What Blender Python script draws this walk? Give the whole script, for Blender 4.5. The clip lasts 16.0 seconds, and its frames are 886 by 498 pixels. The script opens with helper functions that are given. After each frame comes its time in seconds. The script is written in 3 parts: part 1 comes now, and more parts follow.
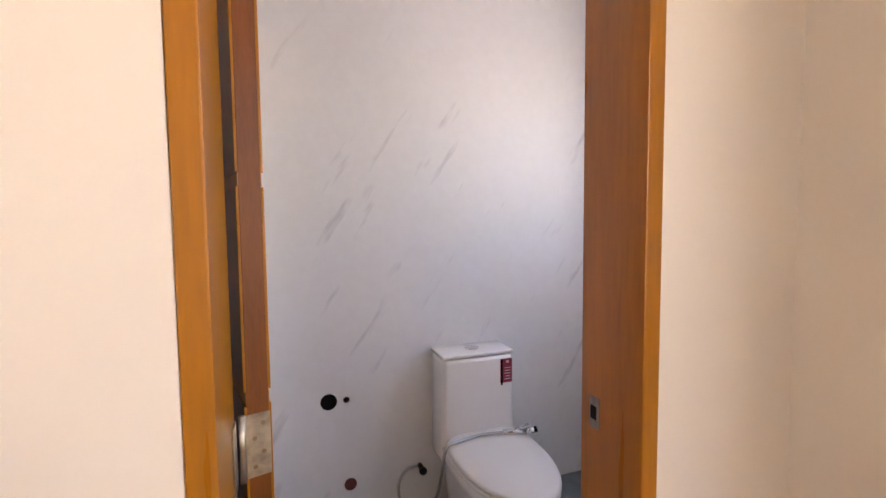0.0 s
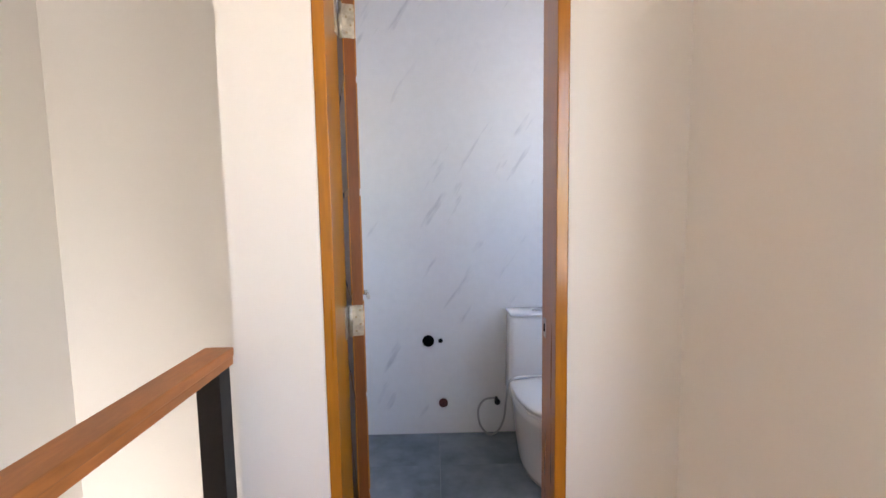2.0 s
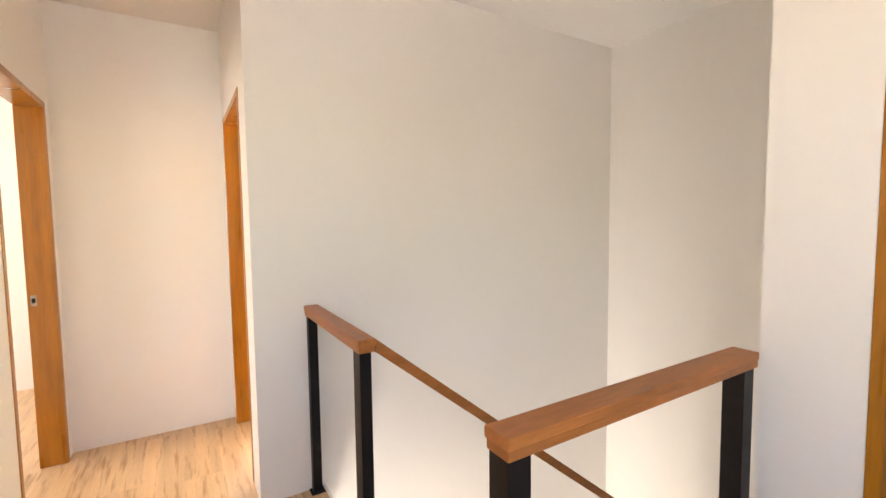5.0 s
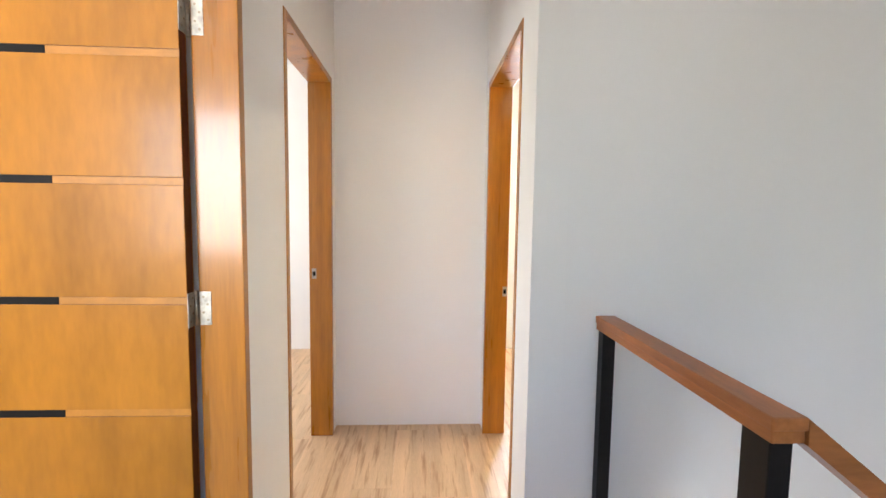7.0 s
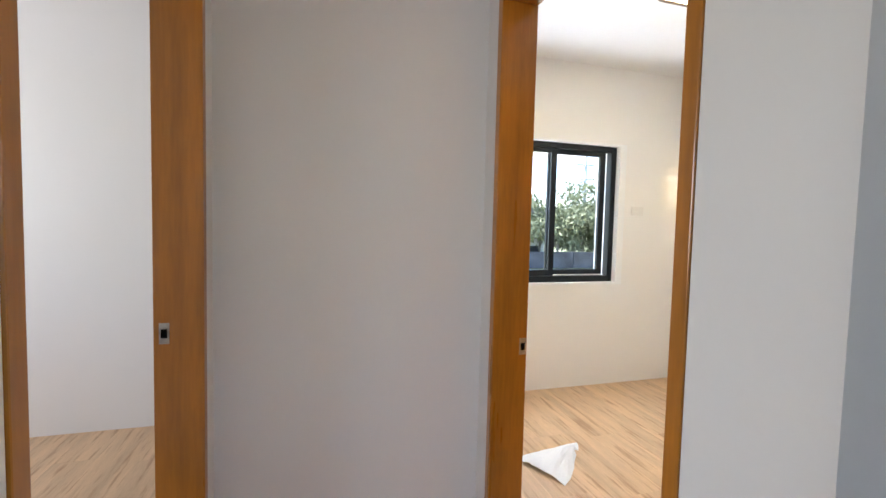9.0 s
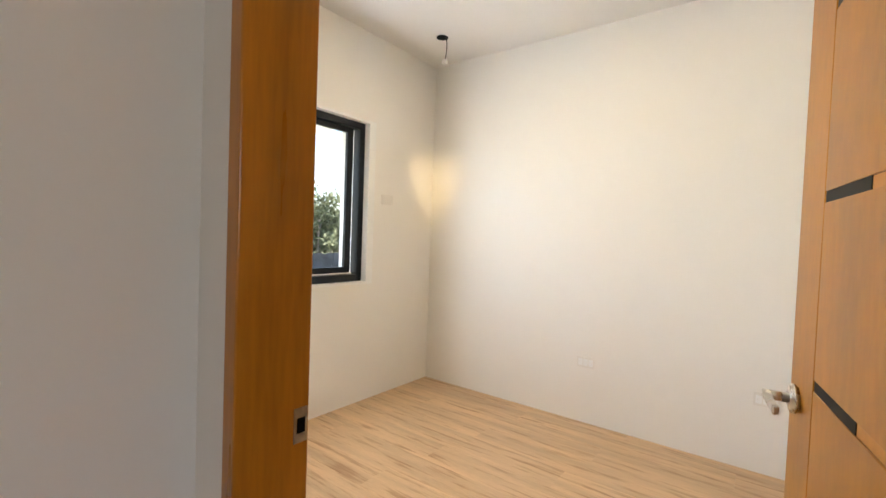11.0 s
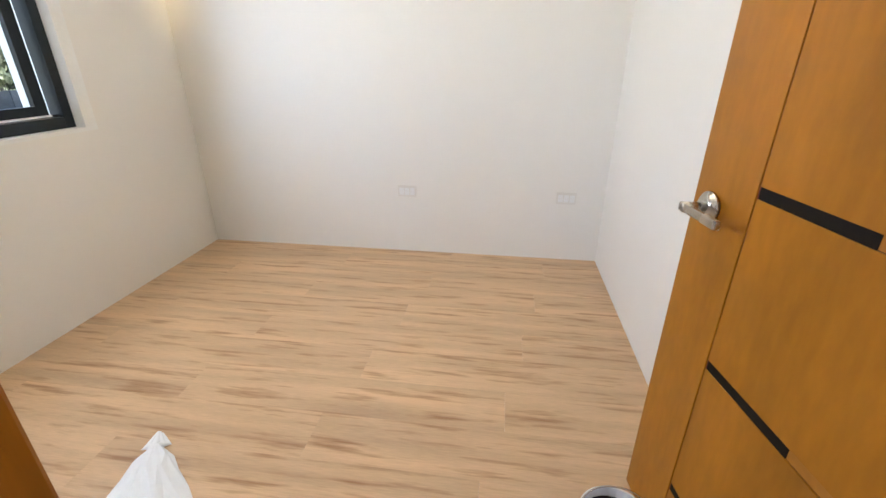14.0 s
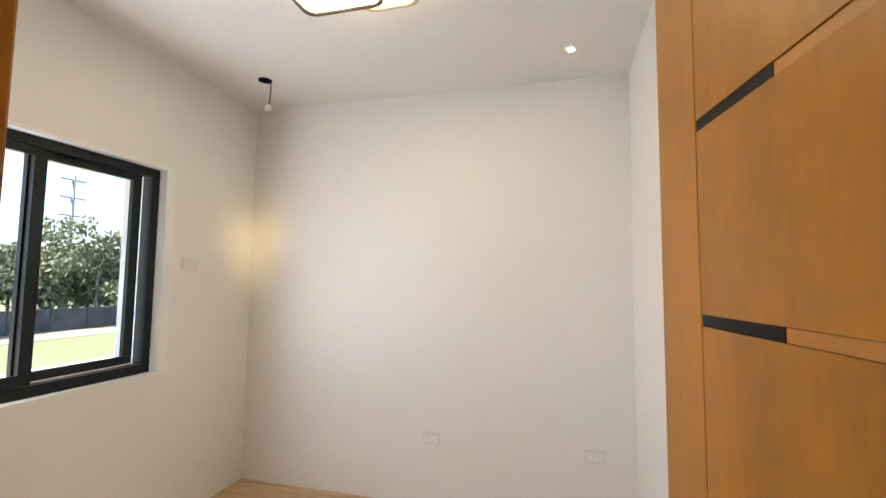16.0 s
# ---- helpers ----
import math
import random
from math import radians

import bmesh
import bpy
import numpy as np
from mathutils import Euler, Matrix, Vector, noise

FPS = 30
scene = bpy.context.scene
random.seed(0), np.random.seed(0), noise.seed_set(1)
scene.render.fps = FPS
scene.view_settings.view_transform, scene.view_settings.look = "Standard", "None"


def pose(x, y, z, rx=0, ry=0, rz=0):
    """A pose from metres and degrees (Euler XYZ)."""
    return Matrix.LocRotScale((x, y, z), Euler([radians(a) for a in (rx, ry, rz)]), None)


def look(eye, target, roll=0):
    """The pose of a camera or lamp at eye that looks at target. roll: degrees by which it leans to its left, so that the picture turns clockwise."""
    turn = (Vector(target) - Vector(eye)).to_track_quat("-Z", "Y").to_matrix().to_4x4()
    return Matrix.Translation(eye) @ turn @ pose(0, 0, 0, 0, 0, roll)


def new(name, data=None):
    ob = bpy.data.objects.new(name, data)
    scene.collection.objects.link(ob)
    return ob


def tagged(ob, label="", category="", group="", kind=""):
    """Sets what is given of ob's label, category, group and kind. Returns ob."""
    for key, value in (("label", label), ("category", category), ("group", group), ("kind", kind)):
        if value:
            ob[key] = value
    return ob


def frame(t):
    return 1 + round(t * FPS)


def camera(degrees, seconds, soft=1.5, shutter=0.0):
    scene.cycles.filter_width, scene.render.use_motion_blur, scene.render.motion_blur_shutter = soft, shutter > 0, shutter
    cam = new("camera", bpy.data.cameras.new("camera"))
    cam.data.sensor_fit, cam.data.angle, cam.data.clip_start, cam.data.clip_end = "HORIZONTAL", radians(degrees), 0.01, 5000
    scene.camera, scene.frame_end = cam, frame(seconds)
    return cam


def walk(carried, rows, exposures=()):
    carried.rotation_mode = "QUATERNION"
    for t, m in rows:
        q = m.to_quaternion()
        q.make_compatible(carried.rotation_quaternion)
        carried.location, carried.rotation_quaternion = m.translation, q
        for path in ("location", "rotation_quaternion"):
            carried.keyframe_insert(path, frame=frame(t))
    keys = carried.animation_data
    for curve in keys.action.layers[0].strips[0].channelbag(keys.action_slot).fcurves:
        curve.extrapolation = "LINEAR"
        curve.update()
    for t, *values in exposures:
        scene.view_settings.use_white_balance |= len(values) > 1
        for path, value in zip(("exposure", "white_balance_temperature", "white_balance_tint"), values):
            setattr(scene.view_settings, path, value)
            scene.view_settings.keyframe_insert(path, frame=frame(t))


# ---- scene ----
cam = camera(91.2, 16.0)
PATH = [
    (0, (0.215, 0.393, 1.354), (0.884, 2.274, 1.229), -0.6),
    (0.5, (0.202, 0.203, 1.343), (0.781, 2.112, 1.198), -0.3),
    (1, (0.221, -0.013, 1.353), (0.723, 1.915, 1.183), -0.4),
    (1.5, (0.292, -0.13, 1.343), (0.712, 1.817, 1.163), -0.5),
    (2, (0.415, -0.267, 1.361), (0.449, 1.725, 1.181), -0.9),
    (2.5, (0.497, -0.38, 1.381), (0.206, 1.59, 1.198), -1.0),
    (3, (0.576, -0.541, 1.383), (-0.076, 1.342, 1.214), -1.8),
    (3.5, (0.572, -0.608, 1.412), (-0.426, 1.118, 1.26), -1.4),
    (4, (0.533, -0.671, 1.426), (-0.683, 0.909, 1.271), -1.0),
    (4.3, (0.522, -0.689, 1.415), (-0.823, 0.786, 1.279), -0.6),
    (4.5, (0.512, -0.694, 1.418), (-0.935, 0.68, 1.277), -0.7),
    (5, (0.474, -0.613, 1.415), (-1.232, 0.422, 1.281), -0.7),
    (5.2, (0.458, -0.582, 1.414), (-1.332, 0.301, 1.28), -0.6),
    (7.3, (-0.452, -0.755, 1.336), (-2.445, -0.688, 1.182), 1.2),
    (7.5, (-0.574, -0.784, 1.348), (-2.567, -0.726, 1.198), 1.4),
    (8, (-0.896, -0.898, 1.342), (-2.885, -0.747, 1.196), 1.5),
    (8.2, (-1.018, -0.939, 1.349), (-3.001, -0.714, 1.213), 1.3),
    (10.3, (-1.987, -0.793, 1.22), (-3.37, 0.357, 1.162), 2.4),
    (10.5, (-2.068, -0.746, 1.219), (-3.359, 0.508, 1.168), 2.3),
    (11, (-2.195, -0.657, 1.216), (-3.278, 0.779, 1.162), 2.1),
    (11.5, (-2.345, -0.574, 1.21), (-3.114, 1.053, 1.15), 1.5),
    (12, (-2.473, -0.512, 1.214), (-2.943, 1.221, 1.096), 0.3),
    (12.5, (-2.533, -0.441, 1.208), (-2.861, 1.31, 0.952), 0.3),
    (13, (-2.562, -0.368, 1.195), (-2.862, 1.348, 0.742), -0.1),
    (13.5, (-2.566, -0.342, 1.173), (-2.827, 1.327, 0.553), -0.1),
    (14, (-2.562, -0.347, 1.163), (-2.787, 1.287, 0.442), 0.1),
    (14.5, (-2.546, -0.357, 1.215), (-2.783, 1.368, 0.759), 0.6),
    (15, (-2.525, -0.395, 1.282), (-2.767, 1.381, 1.115), 0.5),
    (15.5, (-2.468, -0.428, 1.336), (-2.752, 1.349, 1.318), 0.4),
    (16, (-2.375, -0.449, 1.385), (-2.831, 1.287, 1.519), 0.6),
]
walk(cam, [(t, look(eye, target, roll)) for t, eye, target, roll in PATH],
     [(0, 3.65, 9300, 29), (1.0, 3.7, 8300, 23), (2.5, 3.75, 7300, 19), (4.0, 3.55, 7800, 19), (5.2, 3.55, 8000, 19), (7.3, 3.2, 6000, 13), (8.2, 2.8, 5500, 13), (10.3, 1.95, 6800, 14), (12.5, 2.1, 6200, 12), (13.5, 1.85, 6100, 13), (14, 2.0, 5900, 13), (15, 1.68, 6300, 14), (16, 1.68, 6400, 15)])

# ---- world, sun, exposure ----
wd = bpy.data.worlds.new("world")
scene.world = wd
wd.use_nodes = True
wn = wd.node_tree
sky = wn.nodes.new("ShaderNodeTexSky")
sky.sky_type = "NISHITA"
sky.sun_disc = False
sky.sun_elevation, sky.sun_rotation = radians(57), radians(202)
wn.links.new(sky.outputs[0], wn.nodes["Background"].inputs[0])
wn.nodes["Background"].inputs[1].default_value = 0.15


def sun_lamp(m):
    data = bpy.data.lights.new("sun", "SUN")
    data.energy, data.angle, data.color = 5.0, radians(0.6), (1, 0.95, 0.88)
    new("sun", data).matrix_world = m


sun_lamp(look((0, 0, 0), (0.20, 0.50, -0.84)))


def area_lamp(name, place, target, w, h, watts, colour):
    data = bpy.data.lights.new(name, "AREA")
    data.shape, data.size, data.size_y, data.energy, data.color = "RECTANGLE", w, h, watts * 0.33, colour
    ob = new(name, data)
    ob.matrix_world = look(place, target)
    return ob


DAY = (0.80, 0.90, 1.0)
area_lamp("daylight_room_window", (-4.66, 0.43, 1.44), (-2, 0.8, 1.25), 0.27, 1.05, 20, DAY)
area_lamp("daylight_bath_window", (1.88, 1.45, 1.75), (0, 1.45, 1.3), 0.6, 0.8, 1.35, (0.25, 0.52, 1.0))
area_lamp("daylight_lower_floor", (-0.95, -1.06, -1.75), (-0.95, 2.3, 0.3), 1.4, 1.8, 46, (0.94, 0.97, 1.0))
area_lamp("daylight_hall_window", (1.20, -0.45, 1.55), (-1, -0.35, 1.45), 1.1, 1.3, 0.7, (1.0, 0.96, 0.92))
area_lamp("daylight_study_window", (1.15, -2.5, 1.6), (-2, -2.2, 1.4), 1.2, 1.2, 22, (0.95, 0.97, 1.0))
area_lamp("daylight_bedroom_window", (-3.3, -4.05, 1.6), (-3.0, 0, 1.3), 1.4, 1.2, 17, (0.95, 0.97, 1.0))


def spot_lamp(name, place, target, watts, cone, colour):
    data = bpy.data.lights.new(name, "SPOT")
    data.energy, data.color, data.spot_size, data.spot_blend, data.shadow_soft_size = watts, colour, radians(cone), 1.0, 0.02
    new(name, data).matrix_world = look(place, target)


# Added spot for the warm glow in the corner; its true source is unknown.
spot_lamp("corner_glow_spot", (-3.40, 1.16, 2.535), (-4.50, 2.22, 1.60), 21, 19, (1.0, 0.74, 0.36))


# ---- materials ----
def material(name, colour, rough=0.5, metal=0.0, coat=0.0, vary=0.08, scale=3.0, bump=0.02, fine=60.0, grain=None, second=None, random_tint=0.0, spec=0.5):
    """A surface with two scales of variation; grain stretches them along an axis."""
    m = bpy.data.materials.new(name)
    m.use_nodes = True
    nt = m.node_tree
    n, l = nt.nodes, nt.links
    p = n["Principled BSDF"]
    p.inputs["Metallic"].default_value = metal
    p.inputs["Coat Weight"].default_value = coat
    p.inputs["Coat Roughness"].default_value = 0.12
    p.inputs["Specular IOR Level"].default_value = spec
    tc = n.new("ShaderNodeTexCoord")
    mp = n.new("ShaderNodeMapping")
    l.new(tc.outputs["Object"], mp.inputs[0])
    if grain:
        mp.inputs["Scale"].default_value = grain
    info = n.new("ShaderNodeObjectInfo")
    off = n.new("ShaderNodeVectorMath")
    off.operation = "MULTIPLY_ADD"
    l.new(info.outputs["Random"], off.inputs[0])
    off.inputs[1].default_value = (37, 21, 13)
    l.new(mp.outputs[0], off.inputs[2])
    big, small = n.new("ShaderNodeTexNoise"), n.new("ShaderNodeTexNoise")
    for node, s, d in ((big, scale, 4), (small, fine, 3)):
        l.new(off.outputs[0], node.inputs["Vector"])
        node.inputs["Scale"].default_value, node.inputs["Detail"].default_value = s, d
    ramp = n.new("ShaderNodeValToRGB")
    c2 = second or tuple(c * (1 - 2.2 * vary) for c in colour)
    ramp.color_ramp.elements[0].color = (*c2, 1)
    ramp.color_ramp.elements[1].color = (*(min(1, c * (1 + vary)) for c in colour), 1)
    ramp.color_ramp.elements[0].position, ramp.color_ramp.elements[1].position = 0.3, 0.68
    mixed = n.new("ShaderNodeMath")
    mixed.operation = "MULTIPLY_ADD"
    l.new(small.outputs[0], mixed.inputs[0])
    mixed.inputs[1].default_value = 0.3
    add = n.new("ShaderNodeMath")
    add.operation = "MULTIPLY"
    l.new(big.outputs[0], add.inputs[0])
    add.inputs[1].default_value = 0.7
    l.new(add.outputs[0], mixed.inputs[2])
    l.new(mixed.outputs[0], ramp.inputs[0])
    col = ramp.outputs[0]
    if random_tint:
        hsv = n.new("ShaderNodeHueSaturation")
        mr = n.new("ShaderNodeMapRange")
        l.new(info.outputs["Random"], mr.inputs[0])
        mr.inputs[3].default_value, mr.inputs[4].default_value = 1 - random_tint, 1 + random_tint
        l.new(mr.outputs[0], hsv.inputs["Value"])
        l.new(col, hsv.inputs["Color"])
        col = hsv.outputs[0]
    l.new(col, p.inputs["Base Color"])
    rr = n.new("ShaderNodeMapRange")
    l.new(big.outputs[0], rr.inputs[0])
    rr.inputs[3].default_value, rr.inputs[4].default_value = max(0, rough - 0.06), min(1, rough + 0.06)
    l.new(rr.outputs[0], p.inputs["Roughness"])
    if bump:
        bp = n.new("ShaderNodeBump")
        bp.inputs["Strength"].default_value, bp.inputs["Distance"].default_value = bump * 5, 0.003
        l.new(mixed.outputs[0], bp.inputs["Height"])
        l.new(bp.outputs[0], p.inputs["Normal"])
    return m


def glow(name, colour, strength):
    m = bpy.data.materials.new(name)
    m.use_nodes = True
    p = m.node_tree.nodes["Principled BSDF"]
    p.inputs["Base Color"].default_value = (0.9, 0.88, 0.8, 1)
    p.inputs["Emission Color"].default_value = (*colour, 1)
    p.inputs["Emission Strength"].default_value = strength
    return m


def streaked(name, base, dark, turn, stretch, scale, low, high, rough, grain=None, vary=0.03):
    """A pale stone with short slanting streaks, or boards with dark dashes along the grain."""
    m = material(name, base, rough, vary=vary, scale=1.2, bump=0.004, fine=25, grain=grain)
    nt = m.node_tree
    n, l = nt.nodes, nt.links
    p = n["Principled BSDF"]
    source = p.inputs["Base Color"].links[0].from_socket
    tc, mp, no = n.new("ShaderNodeTexCoord"), n.new("ShaderNodeMapping"), n.new("ShaderNodeTexNoise")
    info = n.new("ShaderNodeObjectInfo")
    off = n.new("ShaderNodeVectorMath")
    off.operation = "MULTIPLY_ADD"
    l.new(info.outputs["Random"], off.inputs[0])
    off.inputs[1].default_value = (17, 31, 7)
    l.new(tc.outputs["Object"], mp.inputs[0])
    mp.inputs["Rotation"].default_value = turn
    st = n.new("ShaderNodeVectorMath")
    st.operation = "MULTIPLY"
    l.new(mp.outputs[0], st.inputs[0])
    st.inputs[1].default_value = stretch
    l.new(st.outputs[0], off.inputs[2])
    l.new(off.outputs[0], no.inputs["Vector"])
    no.inputs["Scale"].default_value, no.inputs["Detail"].default_value, no.inputs["Roughness"].default_value = scale, 3, 0.55
    mr = n.new("ShaderNodeMapRange")
    l.new(no.outputs[0], mr.inputs[0])
    mr.inputs[1].default_value, mr.inputs[2].default_value = low, high
    mr.inputs[4].default_value = 0.85
    mix = n.new("ShaderNodeMix")
    mix.data_type = "RGBA"
    l.new(mr.outputs[0], mix.inputs["Factor"])
    l.new(source, mix.inputs["A"])
    mix.inputs["B"].default_value = (*dark, 1)
    l.new(mix.outputs["Result"], p.inputs["Base Color"])
    return m


WALL = material("cream_wall_paint", (0.80, 0.775, 0.73), 0.48, vary=0.006, scale=1.3, bump=0.0, fine=90, spec=0.35)
CEIL = material("white_ceiling_paint", (0.82, 0.80, 0.76), 0.7, vary=0.015, scale=1.0, bump=0.01)
WHITE = material("white_render", (0.82, 0.82, 0.80), 0.6, vary=0.03)
JAMB = material("varnished_jamb_wood", (0.43, 0.160, 0.012), 0.29, coat=0.4, spec=0.4, vary=0.16, scale=2.5, fine=18, grain=(6, 6, 0.55), bump=0.015)
LEAF = material("varnished_plywood", (0.39, 0.150, 0.007), 0.38, coat=0.13, spec=0.3, vary=0.14, scale=2.2, fine=22, grain=(2.4, 2.4, 0.7), bump=0.01, random_tint=0.04)
# One edge wood in two tones: lit in the bathroom, shade painted in elsewhere.
EDGE_LIT = material("red_brown_door_edge_wood", (0.19, 0.055, 0.012), 0.45, coat=0.05, spec=0.3, vary=0.2, scale=4, grain=(5, 5, 0.6))
EDGE_SHADED = material("shaded_door_edge_wood", (0.085, 0.020, 0.008), 0.45, coat=0.05, spec=0.3, vary=0.2, scale=4, grain=(5, 5, 0.6))
GROOVE = material("groove_light_wood", (0.46, 0.185, 0.018), 0.45, vary=0.12, scale=8)
LINE = material("red_groove", (0.15, 0.012, 0.010), 0.5, vary=0.1)
INLAY = material("black_inlay", (0.008, 0.006, 0.005), 0.5, vary=0.2, spec=0.15)
RAIL = material("varnished_rail_wood", (0.42, 0.145, 0.040), 0.4, coat=0.1, spec=0.35, vary=0.16, scale=3, fine=20, grain=(5, 1.0, 5), bump=0.012)
RAILX = material("varnished_rail_wood_across", (0.42, 0.145, 0.040), 0.4, coat=0.1, spec=0.35, vary=0.16, scale=3, fine=20, grain=(1.0, 5, 5), bump=0.012)
STEEL = material("black_painted_steel", (0.010, 0.008, 0.008), 0.42, spec=0.25, vary=0.25, scale=9)
NICKEL = material("satin_nickel", (0.60, 0.56, 0.50), 0.28, metal=1.0, vary=0.08, scale=20)
HINGE = material("worn_hinge_steel", (0.48, 0.44, 0.37), 0.36, metal=0.85, vary=0.2, scale=30)
SCREW = material("dull_screw", (0.30, 0.24, 0.17), 0.45, metal=0.9)
ALU = material("dark_aluminium", (0.008, 0.012, 0.016), 0.4, spec=0.3, vary=0.15, scale=6)
CERAMIC = material("white_ceramic", (0.83, 0.83, 0.82), 0.08, coat=0.5, vary=0.008, scale=2, bump=0.0)
CHROME = material("chrome", (0.72, 0.72, 0.73), 0.12, metal=1.0, vary=0.04)
HOSE = material("steel_braided_hose", (0.42, 0.42, 0.43), 0.3, metal=0.9, fine=300, bump=0.03)
RED = material("maroon_label", (0.30, 0.02, 0.05), 0.35, vary=0.05)
PALE = material("pale_print", (0.70, 0.55, 0.55), 0.4)
# Near-black: paints the shade inside holes, and colours the truly black small parts.
DARK = material("hole_shade_and_black_parts", (0.004, 0.004, 0.004), 0.9, spec=0.1)
RUST = material("red_brown_pipe", (0.20, 0.045, 0.035), 0.45, vary=0.2, scale=20)
PLATE = material("cream_plastic", (0.74, 0.71, 0.66), 0.32, vary=0.01, bump=0)
PLASTIC = material("white_plastic", (0.80, 0.80, 0.79), 0.3, vary=0.015, bump=0)
CLOTH = material("white_paper_sheet", (0.82, 0.83, 0.84), 0.7, vary=0.03, scale=6, bump=0.03)
BATHFLOOR = material("dusty_grey_tile", (0.20, 0.235, 0.26), 0.42, vary=0.15, scale=2.6, fine=14, bump=0.02, second=(0.07, 0.085, 0.10), random_tint=0.05)
GROUT = material("grey_grout", (0.16, 0.165, 0.17), 0.8, vary=0.1)
CONCRETE = material("bare_concrete", (0.42, 0.41, 0.39), 0.8, vary=0.12)
MARBLE = streaked("white_streaked_marble", (0.78, 0.785, 0.79), (0.46, 0.47, 0.50), (0, radians(-33), 0), (10, 1, 1.7), 1.4, 0.64, 0.80, 0.62)
MARBLE.node_tree.nodes["Principled BSDF"].inputs["Specular IOR Level"].default_value = 0.22
PLANK = streaked("light_oak_laminate", (0.63, 0.42, 0.24), (0.30, 0.15, 0.06), (0, 0, 0), (1.7, 20, 1), 2.0, 0.54, 0.72, 0.36, (0.9, 11, 1), 0.13)
GRASS = material("grass_field", (0.15, 0.18, 0.085), 0.9, vary=0.3, scale=0.4, fine=6, second=(0.20, 0.20, 0.10))
BARK = material("pale_bark", (0.36, 0.32, 0.27), 0.9, vary=0.2)
# Leaf green made paler, so the colour carries bright, hazy outdoor light.
FOLIAGE = material("paled_foliage", (0.19, 0.21, 0.12), 0.7, vary=0.25, scale=0.6, second=(0.10, 0.12, 0.06))
POLE = material("grey_steel_pole", (0.25, 0.29, 0.33), 0.5, metal=0.4)
FENCE = material("dark_fence", (0.09, 0.10, 0.11), 0.8, vary=0.3, scale=0.5)
ROAD = material("pale_dirt_road", (0.38, 0.33, 0.27), 0.9, vary=0.15)
CARPAINT = material("mauve_car_paint", (0.20, 0.13, 0.15), 0.3, coat=0.5)
TYRE = material("black_rubber", (0.02, 0.02, 0.02), 0.8)
LAMPWARM = glow("lamp_diffuser", (1.0, 0.84, 0.52), 6.5)
RIM = material("pale_brass_rim", (0.60, 0.50, 0.32), 0.35, metal=0.5)
BROWN = material("brown_metal_rim", (0.10, 0.07, 0.045), 0.4, metal=0.5)
SPOT = glow("downlight_diffuser", (1.0, 0.82, 0.58), 27.0)
GLASS = bpy.data.materials.new("window_glass")
GLASS.use_nodes = True
gp = GLASS.node_tree.nodes["Principled BSDF"]
gp.inputs["Transmission Weight"].default_value, gp.inputs["Roughness"].default_value, gp.inputs["IOR"].default_value = 1, 0, 1.02


# ---- mesh helpers ----
def add_box(bm, x0, x1, y0, y1, z0, z1, bevel=0.0):
    made = bmesh.ops.create_cube(bm, size=1)["verts"]
    for v in made:
        v.co = Vector(((x0 + x1) / 2 + v.co.x * (x1 - x0), (y0 + y1) / 2 + v.co.y * (y1 - y0), (z0 + z1) / 2 + v.co.z * (z1 - z0)))
    if bevel:
        edges = list({e for v in made for e in v.link_edges})
        bmesh.ops.bevel(bm, geom=edges, offset=bevel, segments=2, affect="EDGES", profile=0.6)
    return bm


def cuboid(x0, x1, y0, y1, z0, z1, bevel=0.0):
    return add_box(bmesh.new(), x0, x1, y0, y1, z0, z1, bevel)


def rod(a, b, r, sides=16, bevel=0.0, r2=None):
    bm = bmesh.new()
    a, b = Vector(a), Vector(b)
    m = Matrix.Translation((a + b) / 2) @ (b - a).to_track_quat("Z", "Y").to_matrix().to_4x4()
    bmesh.ops.create_cone(bm, cap_ends=True, segments=sides, radius1=r, radius2=r if r2 is None else r2, depth=(b - a).length, matrix=m)
    if bevel:
        bmesh.ops.bevel(bm, geom=[e for e in bm.edges if any(len(f.verts) > 4 for f in e.link_faces)], offset=bevel, segments=2, affect="EDGES")
    return bm


def tube(points, r, sides=8):
    """A round tube along a smooth line through the points."""
    pts = [Vector(p) for p in points]
    line = []
    for i in range(len(pts) - 1):
        p0, p1, p2, p3 = pts[max(i - 1, 0)], pts[i], pts[i + 1], pts[min(i + 2, len(pts) - 1)]
        for k in range(6):
            t = k / 6
            line.append(0.5 * ((2 * p1) + (p2 - p0) * t + (2 * p0 - 5 * p1 + 4 * p2 - p3) * t * t + (3 * p1 - p0 - 3 * p2 + p3) * t ** 3))
    line.append(pts[-1])
    bm = bmesh.new()
    rings = []
    for i, p in enumerate(line):
        d = (line[min(i + 1, len(line) - 1)] - line[max(i - 1, 0)]).normalized()
        q = d.to_track_quat("Z", "Y")
        rings.append([bm.verts.new(p + q @ Vector((r * math.cos(2 * math.pi * k / sides), r * math.sin(2 * math.pi * k / sides), 0))) for k in range(sides)])
    for a, b in zip(rings, rings[1:]):
        for k in range(sides):
            bm.faces.new((a[k], a[(k + 1) % sides], b[(k + 1) % sides], b[k]))
    bm.faces.new(rings[0][::-1]), bm.faces.new(rings[-1])
    return bm


def loft(rings):
    """A closed skin over rings of equal count, capped at both ends."""
    bm = bmesh.new()
    rows = [[bm.verts.new(p) for p in ring] for ring in rings]
    n = len(rows[0])
    for a, b in zip(rows, rows[1:]):
        for k in range(n):
            bm.faces.new((a[k], a[(k + 1) % n], b[(k + 1) % n], b[k]))
    bm.faces.new(rows[0][::-1]), bm.faces.new(rows[-1])
    return bm


